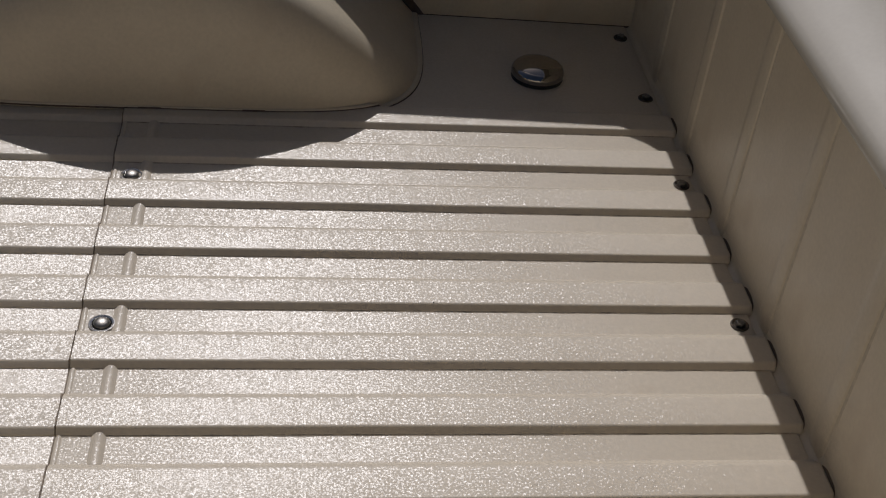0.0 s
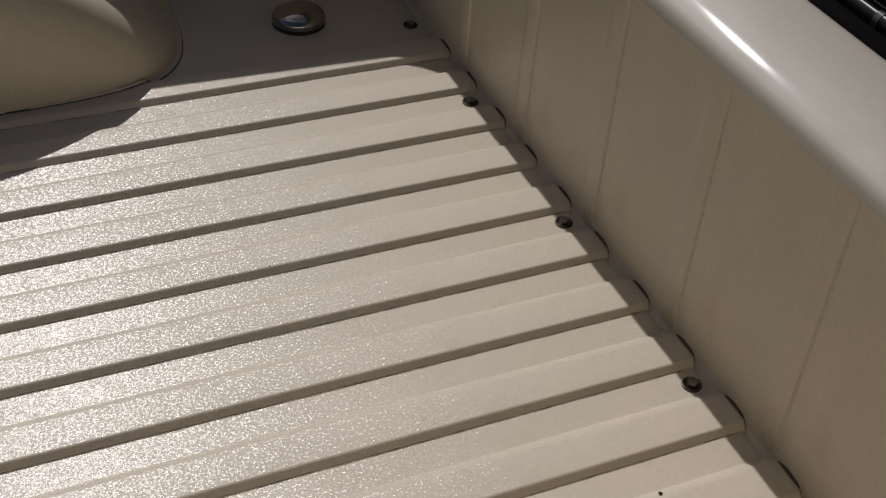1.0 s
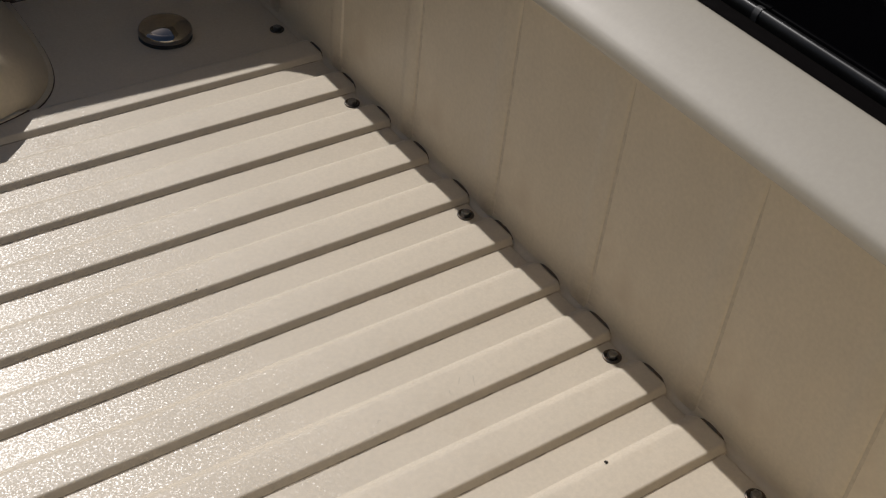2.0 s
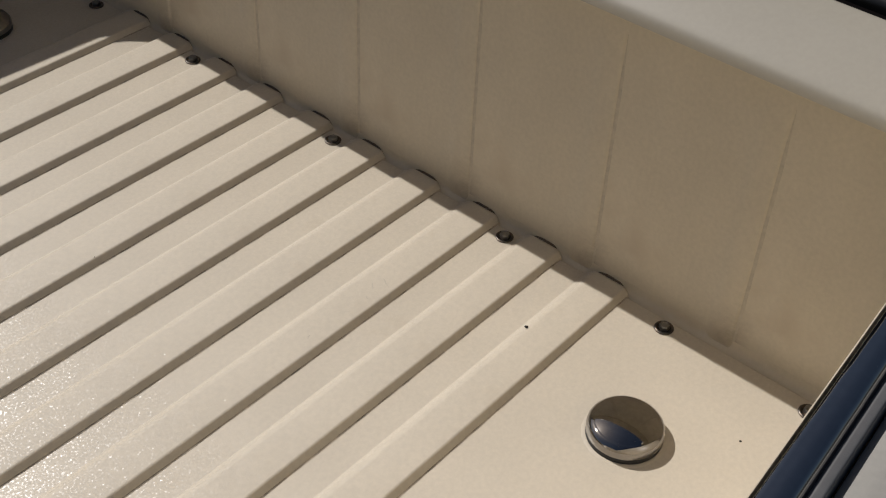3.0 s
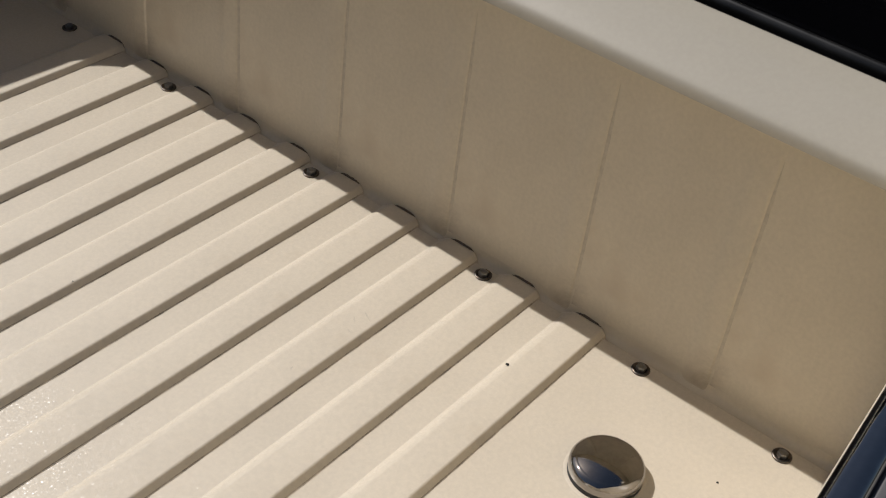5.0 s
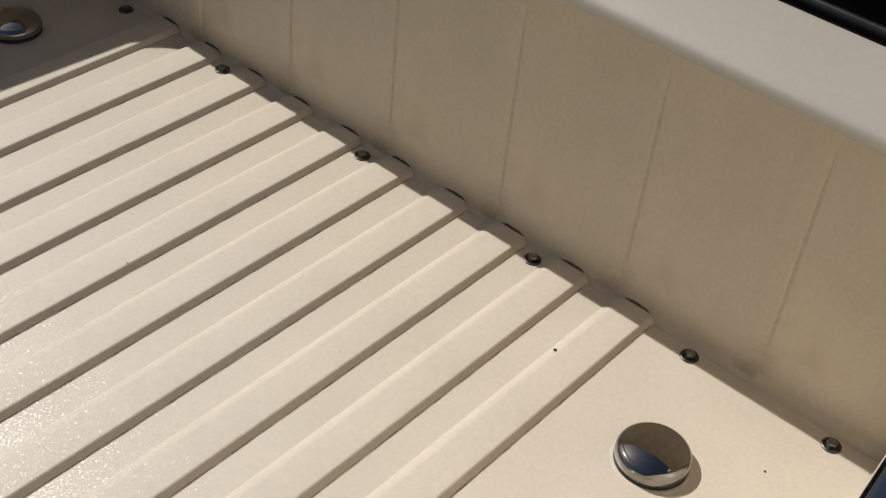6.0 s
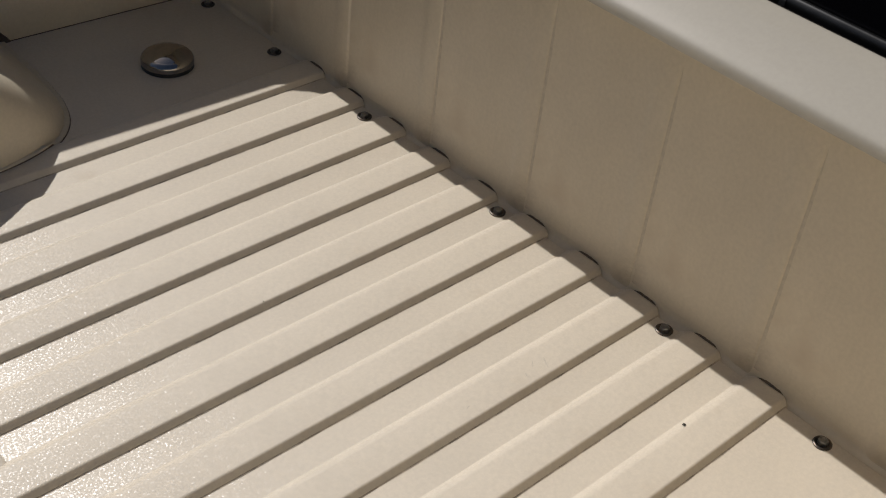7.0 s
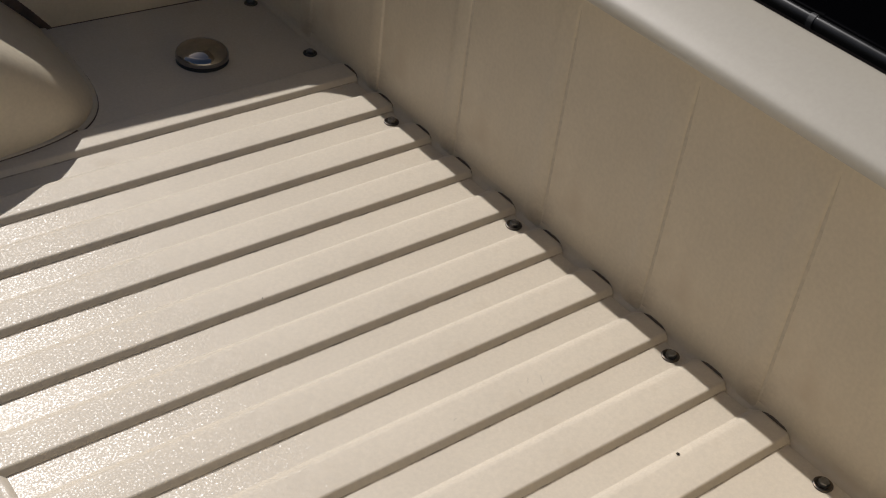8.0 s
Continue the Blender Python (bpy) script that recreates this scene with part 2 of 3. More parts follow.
floor = tagged(part("floor", floor_sheet(SEAM, 0.0, 0.0, 0.004), FLOOR_PAINT), "cream painted ribbed steel bed floor, textured and slightly glossy", "floor", kind="structure")
floor_2 = tagged(part("floor_2", floor_sheet(TAIL, SEAM + 0.015, -0.003, 0.004), FLOOR_PAINT), "cream painted rear floor panel behind a cross seam", "floor", kind="structure")
front_rib = part("rib", rib_mesh(SEAM, 0.0078, 0.0065, RIB_HIGH), FLOOR_PAINT, floor)
rear_rib = part("rib", rib_mesh(TAIL, SEAM - 0.0015, 0.0, RIB_HIGH - 0.0015), FLOOR_PAINT, floor_2)
front_rib.location = (0, 0.0060, 0)
rear_rib.location = (0, 0.0090, -0.003)
for i in range(1, RIBS):
    for first, owner in ((front_rib, floor), (rear_rib, floor_2)):
        copy = first.copy()
        scene.collection.objects.link(copy)
        copy.location.y = first.location.y + PITCH * i
        copy.parent = owner


def rib_foot_strip():
    """A hair-thin brown line along the near foot of a rib, uneven in width."""
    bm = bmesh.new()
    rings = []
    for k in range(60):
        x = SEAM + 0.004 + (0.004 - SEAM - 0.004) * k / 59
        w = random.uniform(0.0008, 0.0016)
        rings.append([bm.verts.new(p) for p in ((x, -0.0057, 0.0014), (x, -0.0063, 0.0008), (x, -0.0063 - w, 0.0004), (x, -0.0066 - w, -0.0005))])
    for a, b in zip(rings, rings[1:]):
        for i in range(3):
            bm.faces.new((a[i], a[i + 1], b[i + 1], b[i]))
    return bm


rib_line = part("rib_line", rib_foot_strip(), RIB_FOOT, floor, "thin brown line at a rib's foot")
rib_line.location = (0, 0.0052, 0)
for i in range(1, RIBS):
    copy = rib_line.copy()
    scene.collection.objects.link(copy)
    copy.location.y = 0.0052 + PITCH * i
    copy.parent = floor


def cross_bead(wide, top, high):
    """A short pressed ridge across a low strip."""
    bm = bmesh.new()
    prof = [(p.x, p.y) for p in rounded([(-wide, -0.0004), (-top, high), (top, high), (wide, -0.0004)], [0, 0.003, 0.003, 0], 3, closed=False)]
    rings = [[bm.verts.new((u * min(k, 1), y, v * k)) for u, v in prof] for y, k in ((-0.052, 0.5), (-0.047, 0.9), (-0.040, 1.0), (-0.006, 1.0), (0.001, 1.5))]
    for a, b in zip(rings, rings[1:]):
        for i in range(len(prof) - 1):
            bm.faces.new((a[i], a[i + 1], b[i + 1], b[i]))
    bm.faces.new(rings[0])
    bm.faces.new(rings[-1][::-1])
    return bm


for name, x, made in (("bead", -0.838, cross_bead(0.0095, 0.0028, 0.0030)), ("seam_lip", SEAM + 0.0035, cross_bead(0.0042, 0.0012, 0.0011))):
    bead = part(name, made, FLOOR_PAINT, floor, smooth=50)
    bead.location = (x, PITCH, 0)
    for i in range(2, RIBS):
        copy = bead.copy()
        scene.collection.objects.link(copy)
        copy.location.y = PITCH * i
        copy.parent = floor


def seam_gap():
    """The dark gap along the cross seam, following ribs and strips."""
    line = [(NEAR - 0.06, 0.0)]
    for i in range(RIBS):
        y = 0.006 + PITCH * i
        line += [(y - 0.0065, 0.0), (y, RIB_HIGH), (y + RIB_WIDTH, RIB_HIGH), (y + RIB_WIDTH + 0.004, 0.0)]
    line.append((FAR + 0.06, 0.0))
    dense = []
    for (y0, z0), (y1, z1) in zip(line, line[1:]):
        n = max(1, int((y1 - y0) / 0.012))
        dense += [(y0 + (y1 - y0) * k / n, z0 + (z1 - z0) * k / n) for k in range(n)]
    bm = bmesh.new()
    rings = []
    for y, z in dense + [line[-1]]:
        w = random.uniform(0.0004, 0.0013)
        rings.append([bm.verts.new(p) for p in ((SEAM - 0.0012 - w, y, z - 0.003), (SEAM - 0.0012 - w, y, z + 0.0004), (SEAM - 0.0010 + 0.6 * w, y, z + 0.0006), (SEAM - 0.0006 + w, y, z - 0.003))])
    for a, b in zip(rings, rings[1:]):
        for i in range(3):
            bm.faces.new((a[i], a[i + 1], b[i + 1], b[i]))
    return bm


part("seam_gap", seam_gap(), SEAM_DIRT, floor, "dirty dark cross seam")

# ---- bulkhead ----
bm = block(bmesh.new(), (WALL_X + 0.005, NEAR - 0.09, -0.06), (WALL_X + 0.009, FAR + 0.09, 0.44))
wall_front = tagged(part("wall_front", bm, WALL_PAINT), "beige painted steel bulkhead of pressed vertical panels", "wall", kind="structure")


def wall_panel(wide):
    """A pressed panel of the bulkhead: a raised bead along its near edge, with a crisp near flank and a softer far one, dying out below the rail."""
    bm = bmesh.new()
    prof = [(0.0, 0.0), (0.0009, 0.06), (0.0022, 0.45), (0.0036, 0.86), (0.0050, 1.0), (0.027, 1.0), (0.0305, 0.93), (0.0345, 0.66), (0.0385, 0.30), (0.0425, 0.07), (0.046, 0.0), (0.12, 0.0), (wide, 0.0)]
    rings = []
    for z, k in ((-0.05, 1), (0.1, 1), (0.25, 1), (0.31, 1), (0.335, 0.92), (0.352, 0.72), (0.364, 0.42), (0.373, 0.16), (0.380, 0.03), (0.386, 0), (0.44, 0)):
        rings.append([bm.verts.new((-0.0026 * v * k, y, z)) for y, v in prof])
    for a, b in zip(rings, rings[1:]):
        for i in range(len(prof) - 1):
            bm.faces.new((a[i], a[i + 1], b[i + 1], b[i]))
    return bm


SEAMS = [-0.154 + 0.2185 * i for i in range(7)]
first = part("wall_panel", wall_panel(0.2185), PANEL_PAINT, wall_front, smooth=50)
first.location = (WALL_X, SEAMS[0], 0)
for y in SEAMS[1:-1]:
    copy = first.copy()
    scene.collection.objects.link(copy)
    copy.location.y = y
    copy.parent = wall_front
last = part("wall_panel", wall_panel(FAR + 0.07 - SEAMS[-1]), PANEL_PAINT, wall_front, smooth=50)
last.location = (WALL_X, SEAMS[-1], 0)
end = first.copy()
scene.collection.objects.link(end)
end.location.y = SEAMS[0] - 0.2185
end.parent = wall_front


def seam_joint():
    """Dirt lying along the foot of a bead's near flank, thinning out at both ends."""
    bm = bmesh.new()
    rings = []
    for k in range(25):
        z = 0.014 + 0.352 * k / 24
        w = 0.0044 * min(1.0, 4 * k / 24 + 0.4, 5 * (1 - k / 24)) * random.uniform(0.88, 1.1)
        rings.append([bm.verts.new(p) for p in ((0.0006, -w, z), (-0.0004, -0.5 * w, z), (-0.0007, 0.4 * w, z), (0.0002, 0.9 * w, z))])
    for a, b in zip(rings, rings[1:]):
        for i in range(3):
            bm.faces.new((a[i], a[i + 1], b[i + 1], b[i]))
    return bm


joint = part("joint", seam_joint(), JOINT, wall_front, "thin dark line of dirt along the bead")
joint.location = (WALL_X, SEAMS[0], 0)
for y in SEAMS[1:5]:
    copy = joint.copy()
    scene.collection.objects.link(copy)
    copy.location.y = y
    copy.parent = wall_front


def foot_cove():
    """The turned-in foot of the bulkhead: a cove from the floor's edge up into the wall."""
    prof = rounded([(0.018, -0.03), (-0.004, -0.03), (-0.004, -0.0045), (0.004, -0.0022), (0.0095, 0.0012), (0.0115, 0.0065), (0.0119, 0.014), (0.018, 0.014)], [0, 0, 0.002, 0.003, 0.004, 0.003, 0.0004, 0], 4)
    return prism(bmesh.new(), [(p.x, p.y) for p in prof], lambda u, v, s: (u, s, v), [NEAR - 0.02, 0.5, FAR + 0.02])


part("foot_cove", foot_cove(), WALL_PAINT, wall_front, smooth=60)


def dirt_and_gap_shade():
    """Dirt and painted shade between a rib's end and the bulkhead, uneven along its length."""
    bm = bmesh.new()
    rings = []
    for k in range(23):
        y = 0.001 + 0.062 * k / 22
        full = (1 - abs(2 * k / 22 - 1) ** 3) * random.uniform(0.93, 1.0)
        rings.append([bm.verts.new(p) for p in ((0.0060, y, -0.003), (0.0082, y, 0.0075 * full - 0.002), (0.0106, y, 0.0098 * full - 0.002), (0.0122, y, 0.0122 * full - 0.002))])
    for a, b in zip(rings, rings[1:]):
        for i in range(3):
            bm.faces.new((a[i], a[i + 1], b[i + 1], b[i]))
    return bm


for i in range(RIBS):
    dirt = part("dirt_and_gap_shade", dirt_and_gap_shade(), DIRT_SHADE, wall_front, smooth=60)
    dirt.location = (0.0, PITCH * i, 0)

# dark void below the floor's edge
bm = block(bmesh.new(), (TAIL, NEAR - 0.12, -0.11), (0.3, FAR + 0.12, -0.07))
tagged(part("underbody", bm, GAP_DARK), "dark underbody below the bed floor", "underbody", kind="structure")


# ---- side walls ----
def side_wall(sign, base, flare, lean, tall):
    """A bed side, leaning out a little, with a folded lip at its top. sign: 1 far side, -1 near side."""
    up = tall - 0.483
    bm = bmesh.new()
    prof = rounded([(0.0, -0.06), (0.0, 0.04), (0.064, 0.38 + up), (0.0668, 0.472 + up), (0.067, 0.483 + up), (0.0688, 0.483 + up), (0.069, 0.467 + up), (0.069, 0.38 + up), (0.006, 0.035), (0.006, -0.06)],
                   [0, 0.02, 0.02, 0.004, 0.0006, 0.0006, 0.004, 0.02, 0.02, 0], 3)
    return prism(bm, [(p.x, p.y) for p in prof], lambda u, v, s: (s, base + sign * (lean * u - flare * s), v), [TAIL, WALL_X + 0.02])


wall_far = tagged(part("wall_far", side_wall(1, FAR_FRONT, FLARE, 1.0, 0.483), WALL_PAINT), "beige painted inner bed side in shade", "wall", kind="structure")
wall_near = tagged(part("wall_near", side_wall(-1, NEAR_FRONT, NEAR_FLARE, 0.605, 0.548), WALL_PAINT), "beige painted inner bed side with thin folded lip", "wall", kind="structure")
bm = block(bmesh.new(), (TAIL - 0.04, NEAR - 0.09, -0.06), (TAIL, FAR + 0.09, 0.47), 0.006)
tagged(part("wall_rear", bm, WALL_PAINT), "beige painted inside of the closed tailgate", "wall", kind="structure")


def sealant_line(x0, x1, thick, z1):
    bm = block(bmesh.new(), (x0, -thick, -0.002), (x1, 0.004, z1), 0.0008)
    for v in bm.verts:
        v.co.y += FAR_FRONT - FLARE * v.co.x
    return bm


def arch_band():
    """A dark brown band on the far side, following the wheel well's arch."""
    bm = bmesh.new()
    rings = []
    for k in range(40):
        x = math.cos(math.pi * (0.01 + 0.98 * k / 39))
        ring = []
        for out, thick in ((-0.03, 0.003), (0.012, 0.0035), (0.017, 0.0025), (0.019, -0.003)):
            q = Vector((x, 1.0 - abs(x) ** 3)).normalized() * out
            px, pz = -0.84 + 0.44 * x + q.x, max(0.0, 0.258 * (1 - abs(x) ** 1.95) + q.y)
            ring.append(bm.verts.new((px, FAR_FRONT - FLARE * px + 0.188 * max(0.0, pz - 0.04) - thick, pz)))
        rings.append(ring)
    for p, q in zip(rings, rings[1:]):
        for i in range(3):
            bm.faces.new((p[i], p[i + 1], q[i + 1], q[i]))
    return bm


part("brown_band", arch_band(), BROWN, wall_far, "dark brown band over the arch")
part("brown_band", sealant_line(-0.400, 0.010, 0.0015, 0.0012), BROWN, wall_far, "dark dark brown line")


def near_dirt(x0, x1, wide, high):
    """Dirt along the floor's near edge, uneven in width."""
    bm = bmesh.new()
    rings = []
    n = max(6, int((x1 - x0) / 0.012))
    for k in range(n + 1):
        x = x0 + (x1 - x0) * k / n
        y = NEAR_FRONT + NEAR_FLARE * x
        w = wide * random.uniform(0.5, 1.2)
        rings.append([bm.verts.new(p) for p in ((x, y - 0.002, high), (x, y + 0.4 * w, 0.8 * high), (x, y + w, -0.001))])
    for a, b in zip(rings, rings[1:]):
        for i in range(2):
            bm.faces.new((a[i], a[i + 1], b[i + 1], b[i]))
    return bm


part("dirt_line", near_dirt(-0.40, -0.040, 0.0040, 0.0026), DIRT_SHADE, wall_near, "dirt along the floor edge")
part("dirt_line", near_dirt(-0.045, 0.008, 0.0056, 0.006), DIRT_SHADE, wall_near, "brown dirt packed in the corner")


# ---- front rail ----
def rail_profile():
    pts = [(0.020, 0.414), (0.008, 0.420), (-0.020, 0.426), (-0.046, 0.4315), (-0.0600, 0.4328), (-0.0670, 0.4336), (-0.0668, 0.4410), (-0.0648, 0.4468), (-0.0600, 0.4512), (-0.0520, 0.4562), (-0.0420, 0.4617), (-0.022, 0.4710), (0.0, 0.4795), (0.020, 0.4860), (0.033, 0.4895), (0.040, 0.484), (0.040, 0.414)]
    return [(p.x, p.y) for p in rounded(pts, [0, 0.004, 0.008, 0.008, 0.004, 0.0006, 0.0035, 0.0035, 0.0045, 0.005, 0.005, 0.009, 0.009, 0.007, 0.004, 0.004, 0], 6)]


bm = prism(bmesh.new(), rail_profile(), lambda u, v, s: (u, s, v), [NEAR - 0.07, 0.1, 0.6, 1.1, FAR + 0.07])
front_rail = tagged(part("front_rail", bm, RAIL_PAINT, smooth=50), "pale glossy painted rolled rail along the bulkhead top", "rail")


def corner_gusset(sign, base):
    """The rounded inner corner where the front rail sweeps up into a side."""
    bm = bmesh.new()
    r, n = 0.135, 12
    loop = [(-0.058 - r + r * math.sin(a * math.pi / 2 / n), base + sign * (0.075 - r + r * math.cos(a * math.pi / 2 / n))) for a in range(n + 1)]
    loop += [(0.02, base + sign * (0.075 - r)), (0.02, base + sign * 0.08), (-0.058 - r, base + sign * 0.08)]
    low = [bm.verts.new((x, y, 0.44 if i > n / 2 and i <= n + 1 else 0.45)) for i, (x, y) in enumerate(loop)]
    top = [bm.verts.new((x, y, 0.480)) for x, y in loop]
    for i in range(len(loop)):
        q = (i + 1) % len(loop)
        bm.faces.new((low[i], low[q], top[q], top[i]))
    bm.faces.new(low[::-1])
    bm.faces.new(top)
    return bm


part("corner", corner_gusset(1, FAR_FRONT + 0.008), RAIL_PAINT, front_rail)


# ---- rear window of the cab ----
rear_window = tagged(empty("rear_window", (0.06, MIDDLE, 0.5)), "dark cab rear window with glossy black moulding", "window")
W0, W1 = NEAR - 0.02, FAR + 0.02


def strip(points, radii, y0, y1, at=(0.06, MIDDLE, 0.5)):
    prof = [(p.x - at[0], p.y - at[2]) for p in rounded(points, radii, 4)]
    return prism(bmesh.new(), prof, lambda u, v, s: (u, s - at[1], v), [y0, y1])


part("moulding", strip([(0.0405, 0.40), (0.0405, 0.480), (0.052, 0.476), (0.068, 0.458), (0.148, 0.432), (0.150, 0.40)], [0, 0.004, 0.008, 0.012, 0.006, 0], W0, W1), MOULDING, rear_window)
part("bead", strip([(0.150, 0.41), (0.150, 0.438), (0.156, 0.446), (0.164, 0.444), (0.166, 0.41)], [0, 0.004, 0.004, 0.004, 0], W0, W1), BLACK_TRIM, rear_window, "thin black glossy bead")
part("joint_clip", strip([(0.1495, 0.43), (0.1495, 0.4387), (0.156, 0.4468), (0.1645, 0.4448), (0.1665, 0.43)], [0, 0.003, 0.004, 0.004, 0], 0.2475, 0.2565), DARK_CLIP, rear_window, "small grey joint clip")
part("glass", strip([(0.164, 0.42), (0.230, 0.98), (0.236, 0.98), (0.170, 0.42)], 0, W0, W1), GLASS, rear_window, "near-black tinted glass")
part("header", strip([(0.226, 0.97), (0.220, 1.00), (0.28, 1.06), (0.32, 1.06), (0.32, 0.97)], [0, 0.01, 0.03, 0, 0], W0, W1), RAIL_PAINT, rear_window, "pale painted roof edge")


# ---- wheel wells ----
def well_mesh(sign, base, deep, high):
    """A wheel housing: arched along the bed, steep inner face with a rounded shoulder, rounded corners in plan."""
    bm = bmesh.new()
    cx, a, n, shoulder = -0.84, 0.440, 4.8, 0.075
    cols = []
    for i in range(65):
        x = -math.cos(math.pi * i / 64)
        foot = deep * max(0.0, 1 - abs(x) ** n) ** (1 / n)
        top = high * max(0.0, 1 - abs(x) ** 1.89)
        col = []
        for k in range(25):
            q = (k / 24) ** 2.2
            d = q * max(foot, 1e-4)
            g = math.sqrt(max(0.0, 1 - max(0.0, 1 - d / shoulder) ** 2)) if d < shoulder else 1.0
            col.append(bm.verts.new((cx + a * x, base - sign * (foot - d), top * g * (0.96 + 0.04 * q) - 0.0005)))
        cols.append(col)
    for p, q in zip(cols, cols[1:]):
        for k in range(24):
            bm.faces.new((p[k], p[k + 1], q[k + 1], q[k]))
    bmesh.ops.remove_doubles(bm, verts=bm.verts, dist=1e-5)
    return bm


def well_ring(sign, base, loops, n):
    """A ring round the foot of the housing, from (half length, depth, height) loops."""
    bm = bmesh.new()
    made = []
    for a, deep, z in loops:
        loop = []
        for k in range(73):
            th = math.pi * k / 72
            c, s = math.cos(th), math.sin(th)
            out = deep * abs(s) ** (2 / n)
            loop.append(bm.verts.new((-0.84 + a * math.copysign(abs(c) ** (2 / n), c), base - sign * out, z + (RIB_HIGH if out > 0.362 else 0.0))))
        made.append(loop)
    for p, q in zip(made, made[1:]):
        for k in range(72):
            bm.faces.new((p[k], p[k + 1], q[k + 1], q[k]))
    return bm


FLANGE = ((-0.015, -0.013, 0.0060), (-0.003, -0.003, 0.0050), (0.0040, 0.0015, 0.0040), (0.0050, 0.0022, 0.0028), (0.0050, 0.0022, -0.002))
SEAL = ((0.0040, 0.0015, 0.0022), (0.0060, 0.0028, 0.0012), (0.0066, 0.0031, -0.001))
for sign, base, deep, high in ((1, 1.415, 0.394, 0.258), (-1, -0.381, 0.383, 0.25)):
    well = tagged(empty("wheel_well", (-0.84, base, 0)), "rounded cream painted wheel well housing on the bed floor", "wheel well", "wheel wells")
    rings = [[(0.440 + a, deep + d, z) for a, d, z in some] for some in (FLANGE, SEAL)]
    for name, made, mat in (("housing", well_mesh(sign, base, deep, high), WALL_PAINT), ("flange", well_ring(sign, base, rings[0], 5.0), WALL_PAINT), ("seal", well_ring(sign, base, rings[1], 5.0), BROWN)):
        bmesh.ops.translate(made, verts=made.verts, vec=(0.84, -base, 0))
        part(name, made, mat, well, smooth=60)
    for x0 in (-0.866, -0.703):
        slot = block(bmesh.new(), (x0, -0.0010, 0.0), (x0 + 0.036, 0.0010, 0.002), 0.0004)
        bmesh.ops.translate(slot, verts=slot.verts, vec=(0.84, -sign * (deep + 0.0015), RIB_HIGH + 0.001))
        part("drain_slot", slot, BROWN, well, "narrow dark drain slot")


# ---- near side rail and outer side ----
side_rail = tagged(empty("side_rail", (0, -0.45, 0.552)), "polished chrome rail with rubber edge on the bed side", "rail")


def along(points, radii, x0=TAIL, x1=0.05):
    prof = [(p.x + 0.45, p.y - 0.585) for p in rounded(points, radii, 5)]
    return prism(bmesh.new(), prof, lambda u, v, s: (s, u + 0.0445 + NEAR_FLARE * s, v), [x0, x0 / 2, x0 / 4, x1])


part("gap_seal", along([(-0.4308, 0.56), (-0.4308, 0.5835), (-0.4345, 0.5835), (-0.4345, 0.56)], [0, 0.001, 0.001, 0]), RUBBER, side_rail)
part("chrome_bar", along([(-0.4318, 0.565), (-0.4318, 0.5905), (-0.4345, 0.5918), (-0.4430, 0.5932), (-0.4505, 0.5915), (-0.4540, 0.5835), (-0.4540, 0.565)], [0, 0.0012, 0.002, 0.006, 0.005, 0.003, 0]), CHROME, side_rail)
part("edge_trim", along([(-0.4534, 0.565), (-0.4534, 0.583), (-0.4555, 0.5855), (-0.4622, 0.5840), (-0.4628, 0.565)], [0, 0.001, 0.002, 0.002, 0]), GREY_TRIM, side_rail, "dull grey rubber edge strip")
prof = [(-0.4632, 0.5775), (-0.50, 0.575), (-0.58, 0.560), (-0.64, 0.525), (-0.67, 0.46), (-0.68, 0.30), (-0.66, 0.0), (-0.62, -0.3), (-0.61, -0.3), (-0.64, 0.0), (-0.66, 0.30), (-0.65, 0.45), (-0.62, 0.505), (-0.57, 0.54), (-0.4632, 0.55)]
prof = [(p.x, p.y) for p in rounded(prof, 0.02, 3)]
bm = prism(bmesh.new(), prof, lambda u, v, s: (s, u + 0.0445 + NEAR_FLARE * s, v - 0.033), [TAIL, 0.4])
tagged(part("outer_side", bm, BODY_PAINT), "pale grey painted outer body side in sun", "body panel")
bm = prism(bmesh.new(), prof, lambda u, v, s: (s, 2 * MIDDLE - u - 0.0225 - FLARE * s, v - 0.103), [TAIL, 0.4])
tagged(part("outer_side", bm, BODY_PAINT), "pale grey painted outer body side beyond the bed", "body panel")


# ---- caps and bolts ----
def chrome_cap():
    cap = empty("cap")
    prof = [(0.0425, 0.0062), (0.0451, 0.0066), (0.0461, 0.0079), (0.0462, 0.0121), (0.0459, 0.0151), (0.0448, 0.0179), (0.043, 0.0204), (0.0404, 0.0224), (0.0386, 0.0234), (0.0378, 0.0235), (0.0368, 0.024), (0.0315, 0.0262), (0.025, 0.0283), (0.017, 0.03), (0.0085, 0.031), (0, 0.0313)]
    part("dome", lathe(bmesh.new(), [(0.0, 0.0062)] + prof, 64), CAP_METAL, cap, "weathered chrome dome")
    part("gasket", lathe(bmesh.new(), [(0, 0.0068), (0.0440, 0.0068), (0.0452, 0.0058), (0.0456, 0.0012), (0.0460, 0.0), (0.0, 0.0)], 48), RUBBER, cap, "black rubber gasket under the dome")
    part("base_ring", lathe(bmesh.new(), [(0.0440, -0.001), (0.0445, 0.0002), (0.0462, 0.0007), (0.0480, 0.0006), (0.0505, 0.0001), (0.0510, -0.001)], 48), FLOOR_PAINT, cap, "paint-filled base ring")
    return cap


cap = tagged(chrome_cap(), "domed chrome cap standing on the cream bed floor", "cap", "caps in the bed corners")
cap.matrix_world = pose(-0.199, -0.134, 0)
copy_thing(cap, pose(-0.200, 1.175, 0, 0, 0, 40))


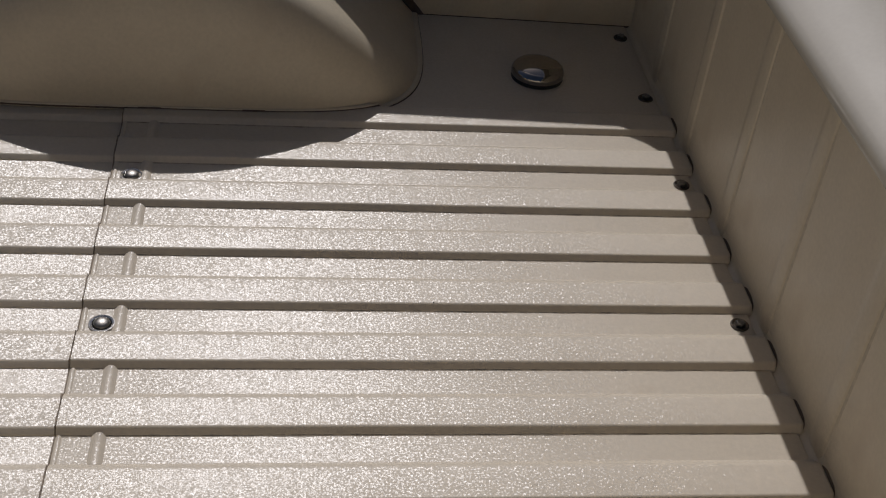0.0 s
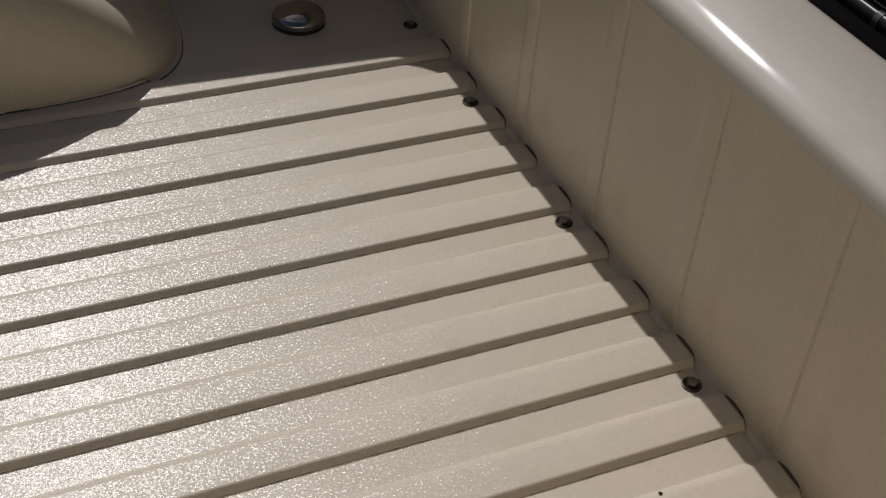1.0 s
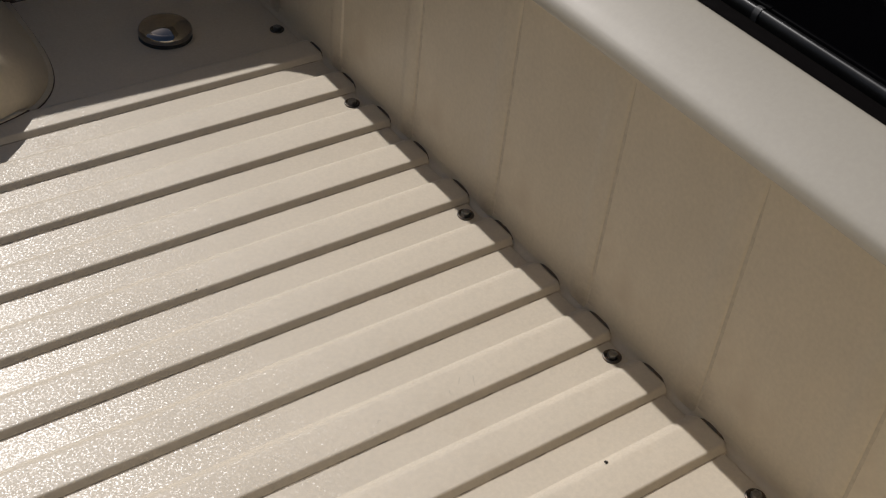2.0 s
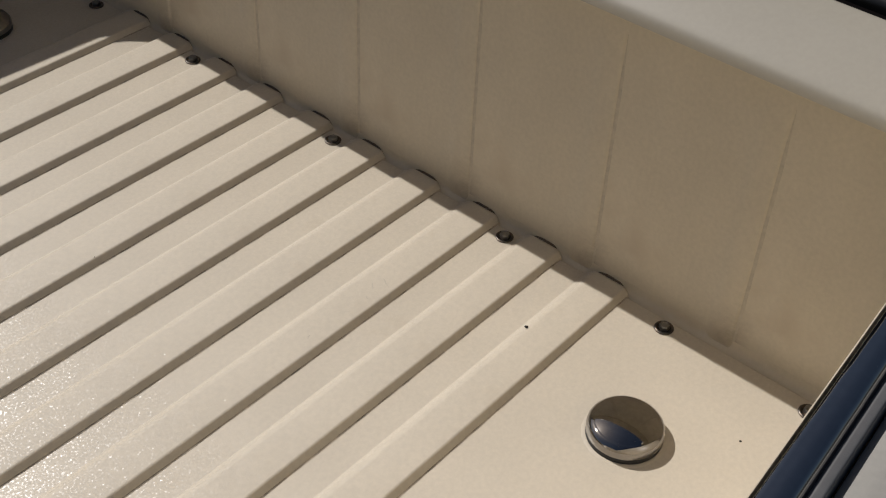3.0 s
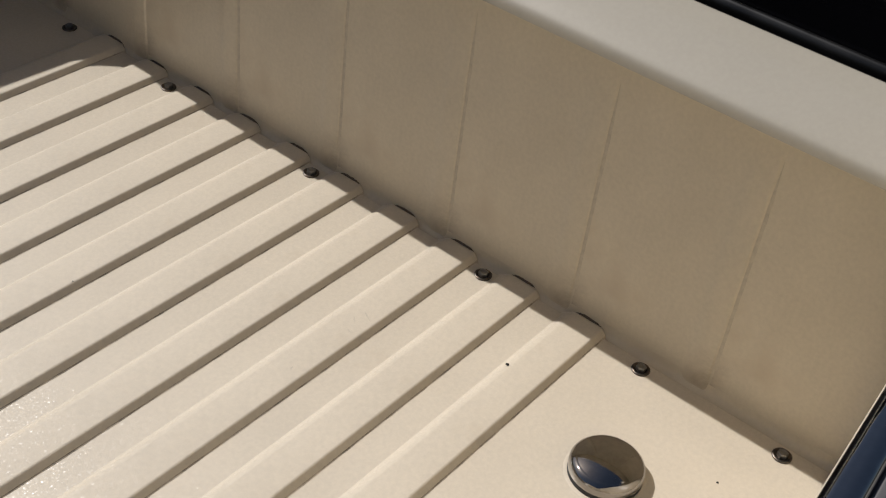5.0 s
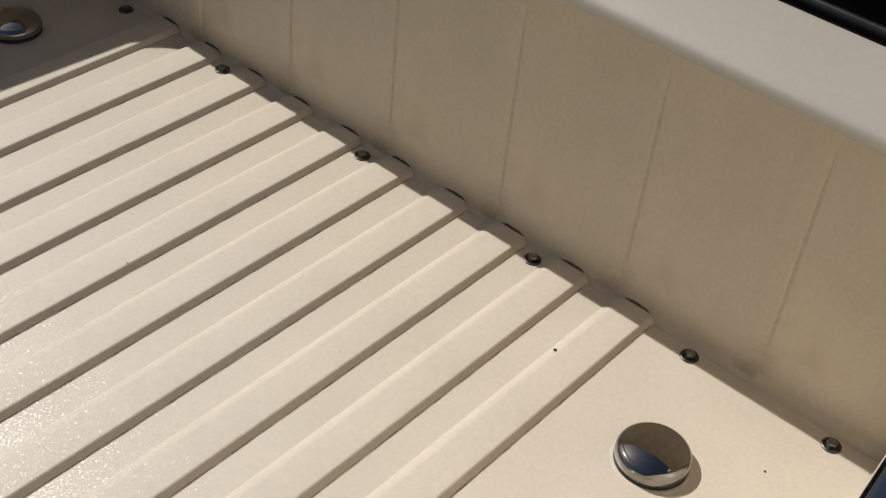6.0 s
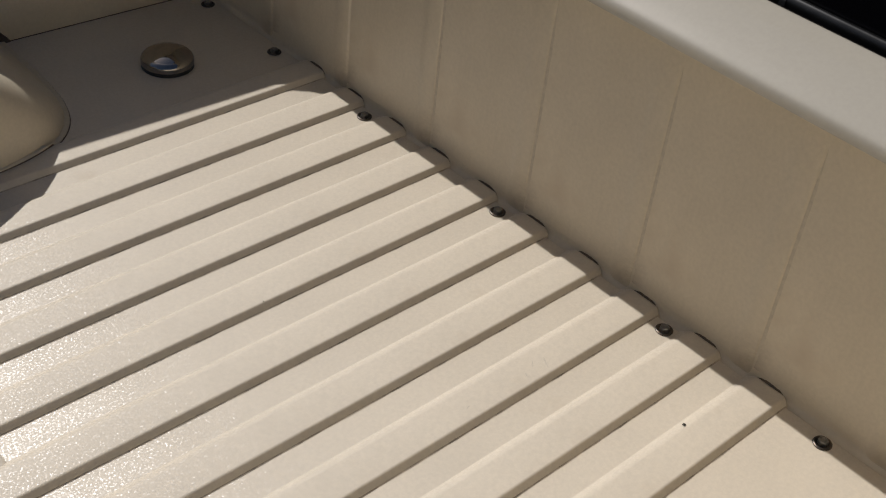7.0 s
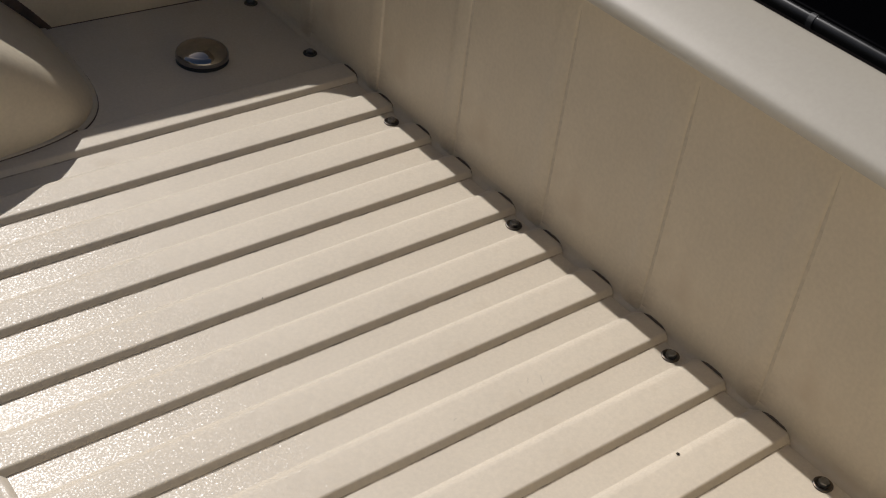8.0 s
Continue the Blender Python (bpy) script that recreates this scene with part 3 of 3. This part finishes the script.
def hex_bolt():
    bolt = empty("bolt")
    part("washer", lathe(bmesh.new(), [(0, 0.0006), (0.0082, 0.0006), (0.0096, 0.0022), (0.0114, 0.0027), (0.0126, 0.0019), (0.0129, 0.0008), (0.0125, 0.0)], 28), STEEL, bolt)
    bm = lathe(bmesh.new(), [(0, 0.0006), (0.0070, 0.0006), (0.0072, 0.0012), (0.0072, 0.0064), (0.0064, 0.0074), (0.0042, 0.0076), (0.0037, 0.0066), (0, 0.0064)], 6)
    part("head", bm, HEAD_STEEL, bolt, smooth=20)
    return bolt


bolt = tagged(hex_bolt(), "weathered steel hex bolt with washer at the bulkhead", "bolt", "bolts along the bulkhead")
bolt.matrix_world = pose(-0.018, -0.279, 0)
for i, (x, y) in enumerate(((-0.0155, -0.070), (-0.0155, 0.194), (-0.018, 0.528), (-0.018, 0.854), (-0.018, 1.112), (-0.018, 1.326))):
    copy_thing(bolt, pose(x, y, 0, 0, 0, 17 * i))


def seam_bolt():
    screw = empty("bolt")
    part("cup_washer", lathe(bmesh.new(), [(0.0105, 0.0), (0.0168, 0.0), (0.0170, 0.0010), (0.0164, 0.0018), (0.0148, 0.0022), (0.0126, 0.0013)], 32), BRIGHT_STEEL, screw, "bright steel cup washer")
    part("head", lathe(bmesh.new(), [(0, 0.0), (0.0108, 0.0), (0.0108, 0.0018), (0.0099, 0.0035), (0.0073, 0.0050), (0.0036, 0.0058), (0, 0.0060)], 28), HEAD_STEEL, screw)
    return screw


screw = tagged(seam_bolt(), "dome-headed steel bolt in a bright cup washer", "bolt", "bolts along the floor seam")
screw.matrix_world = pose(-0.859, 0.521, 0)
copy_thing(screw, pose(-0.857, 0.848, 0, 0, 0, 50))
copy_thing(screw, pose(-0.858, 0.191, 0, 0, 0, 20))


# ---- specks ----
def speck(x, y, z, r):
    bm = bmesh.new()
    bmesh.ops.create_icosphere(bm, subdivisions=1, radius=r)
    for v in bm.verts:
        v.co = v.co * random.uniform(0.75, 1.15)
        v.co.z = max(v.co.z * 0.5, -0.0002)
    ob = tagged(part("dirt_speck", bm, GRIME, smooth=0), "tiny black speck of dirt on the bed floor", "speck", "dirt specks")
    ob.location = (x, y, z)


speck(-0.143, 0.0565, RIB_HIGH, 0.0030)
speck(-0.114, -0.241, 0.0, 0.0019)


# ---- scuffs in the floor paint ----
def scuff(x, y, z, length, wide, turn):
    """A thin ragged scrape in the paint."""
    bm = bmesh.new()
    n = 9
    up = [bm.verts.new((length * (k / n - 0.5), wide * (0.5 - abs(k / n - 0.5)) * random.uniform(0.4, 1.3) + 0.0003, 0.0)) for k in range(n + 1)]
    low = [bm.verts.new((length * (k / n - 0.5), -wide * (0.5 - abs(k / n - 0.5)) * random.uniform(0.4, 1.3) - 0.0003, 0.0)) for k in range(n + 1)]
    for k in range(n):
        bm.faces.new((low[k], low[k + 1], up[k + 1], up[k]))
    ob = part("scuff", bm, SCUFF, floor, "faint grey scuff in the paint", smooth=0)
    ob.location = (x, y, z + 0.00018)
    ob.rotation_euler.z = radians(turn)


for x, y, length, wide, turn in ((-0.205, 0.243, 0.020, 0.0028, 62), (-0.222, 0.251, 0.013, 0.0022, 48), (-0.243, 0.240, 0.009, 0.0026, 75), (-0.345, 0.244, 0.008, 0.0035, 20)):
    scuff(x, y, RIB_HIGH, length, wide, turn)
speck(-0.434, 0.559, RIB_HIGH, 0.0012)
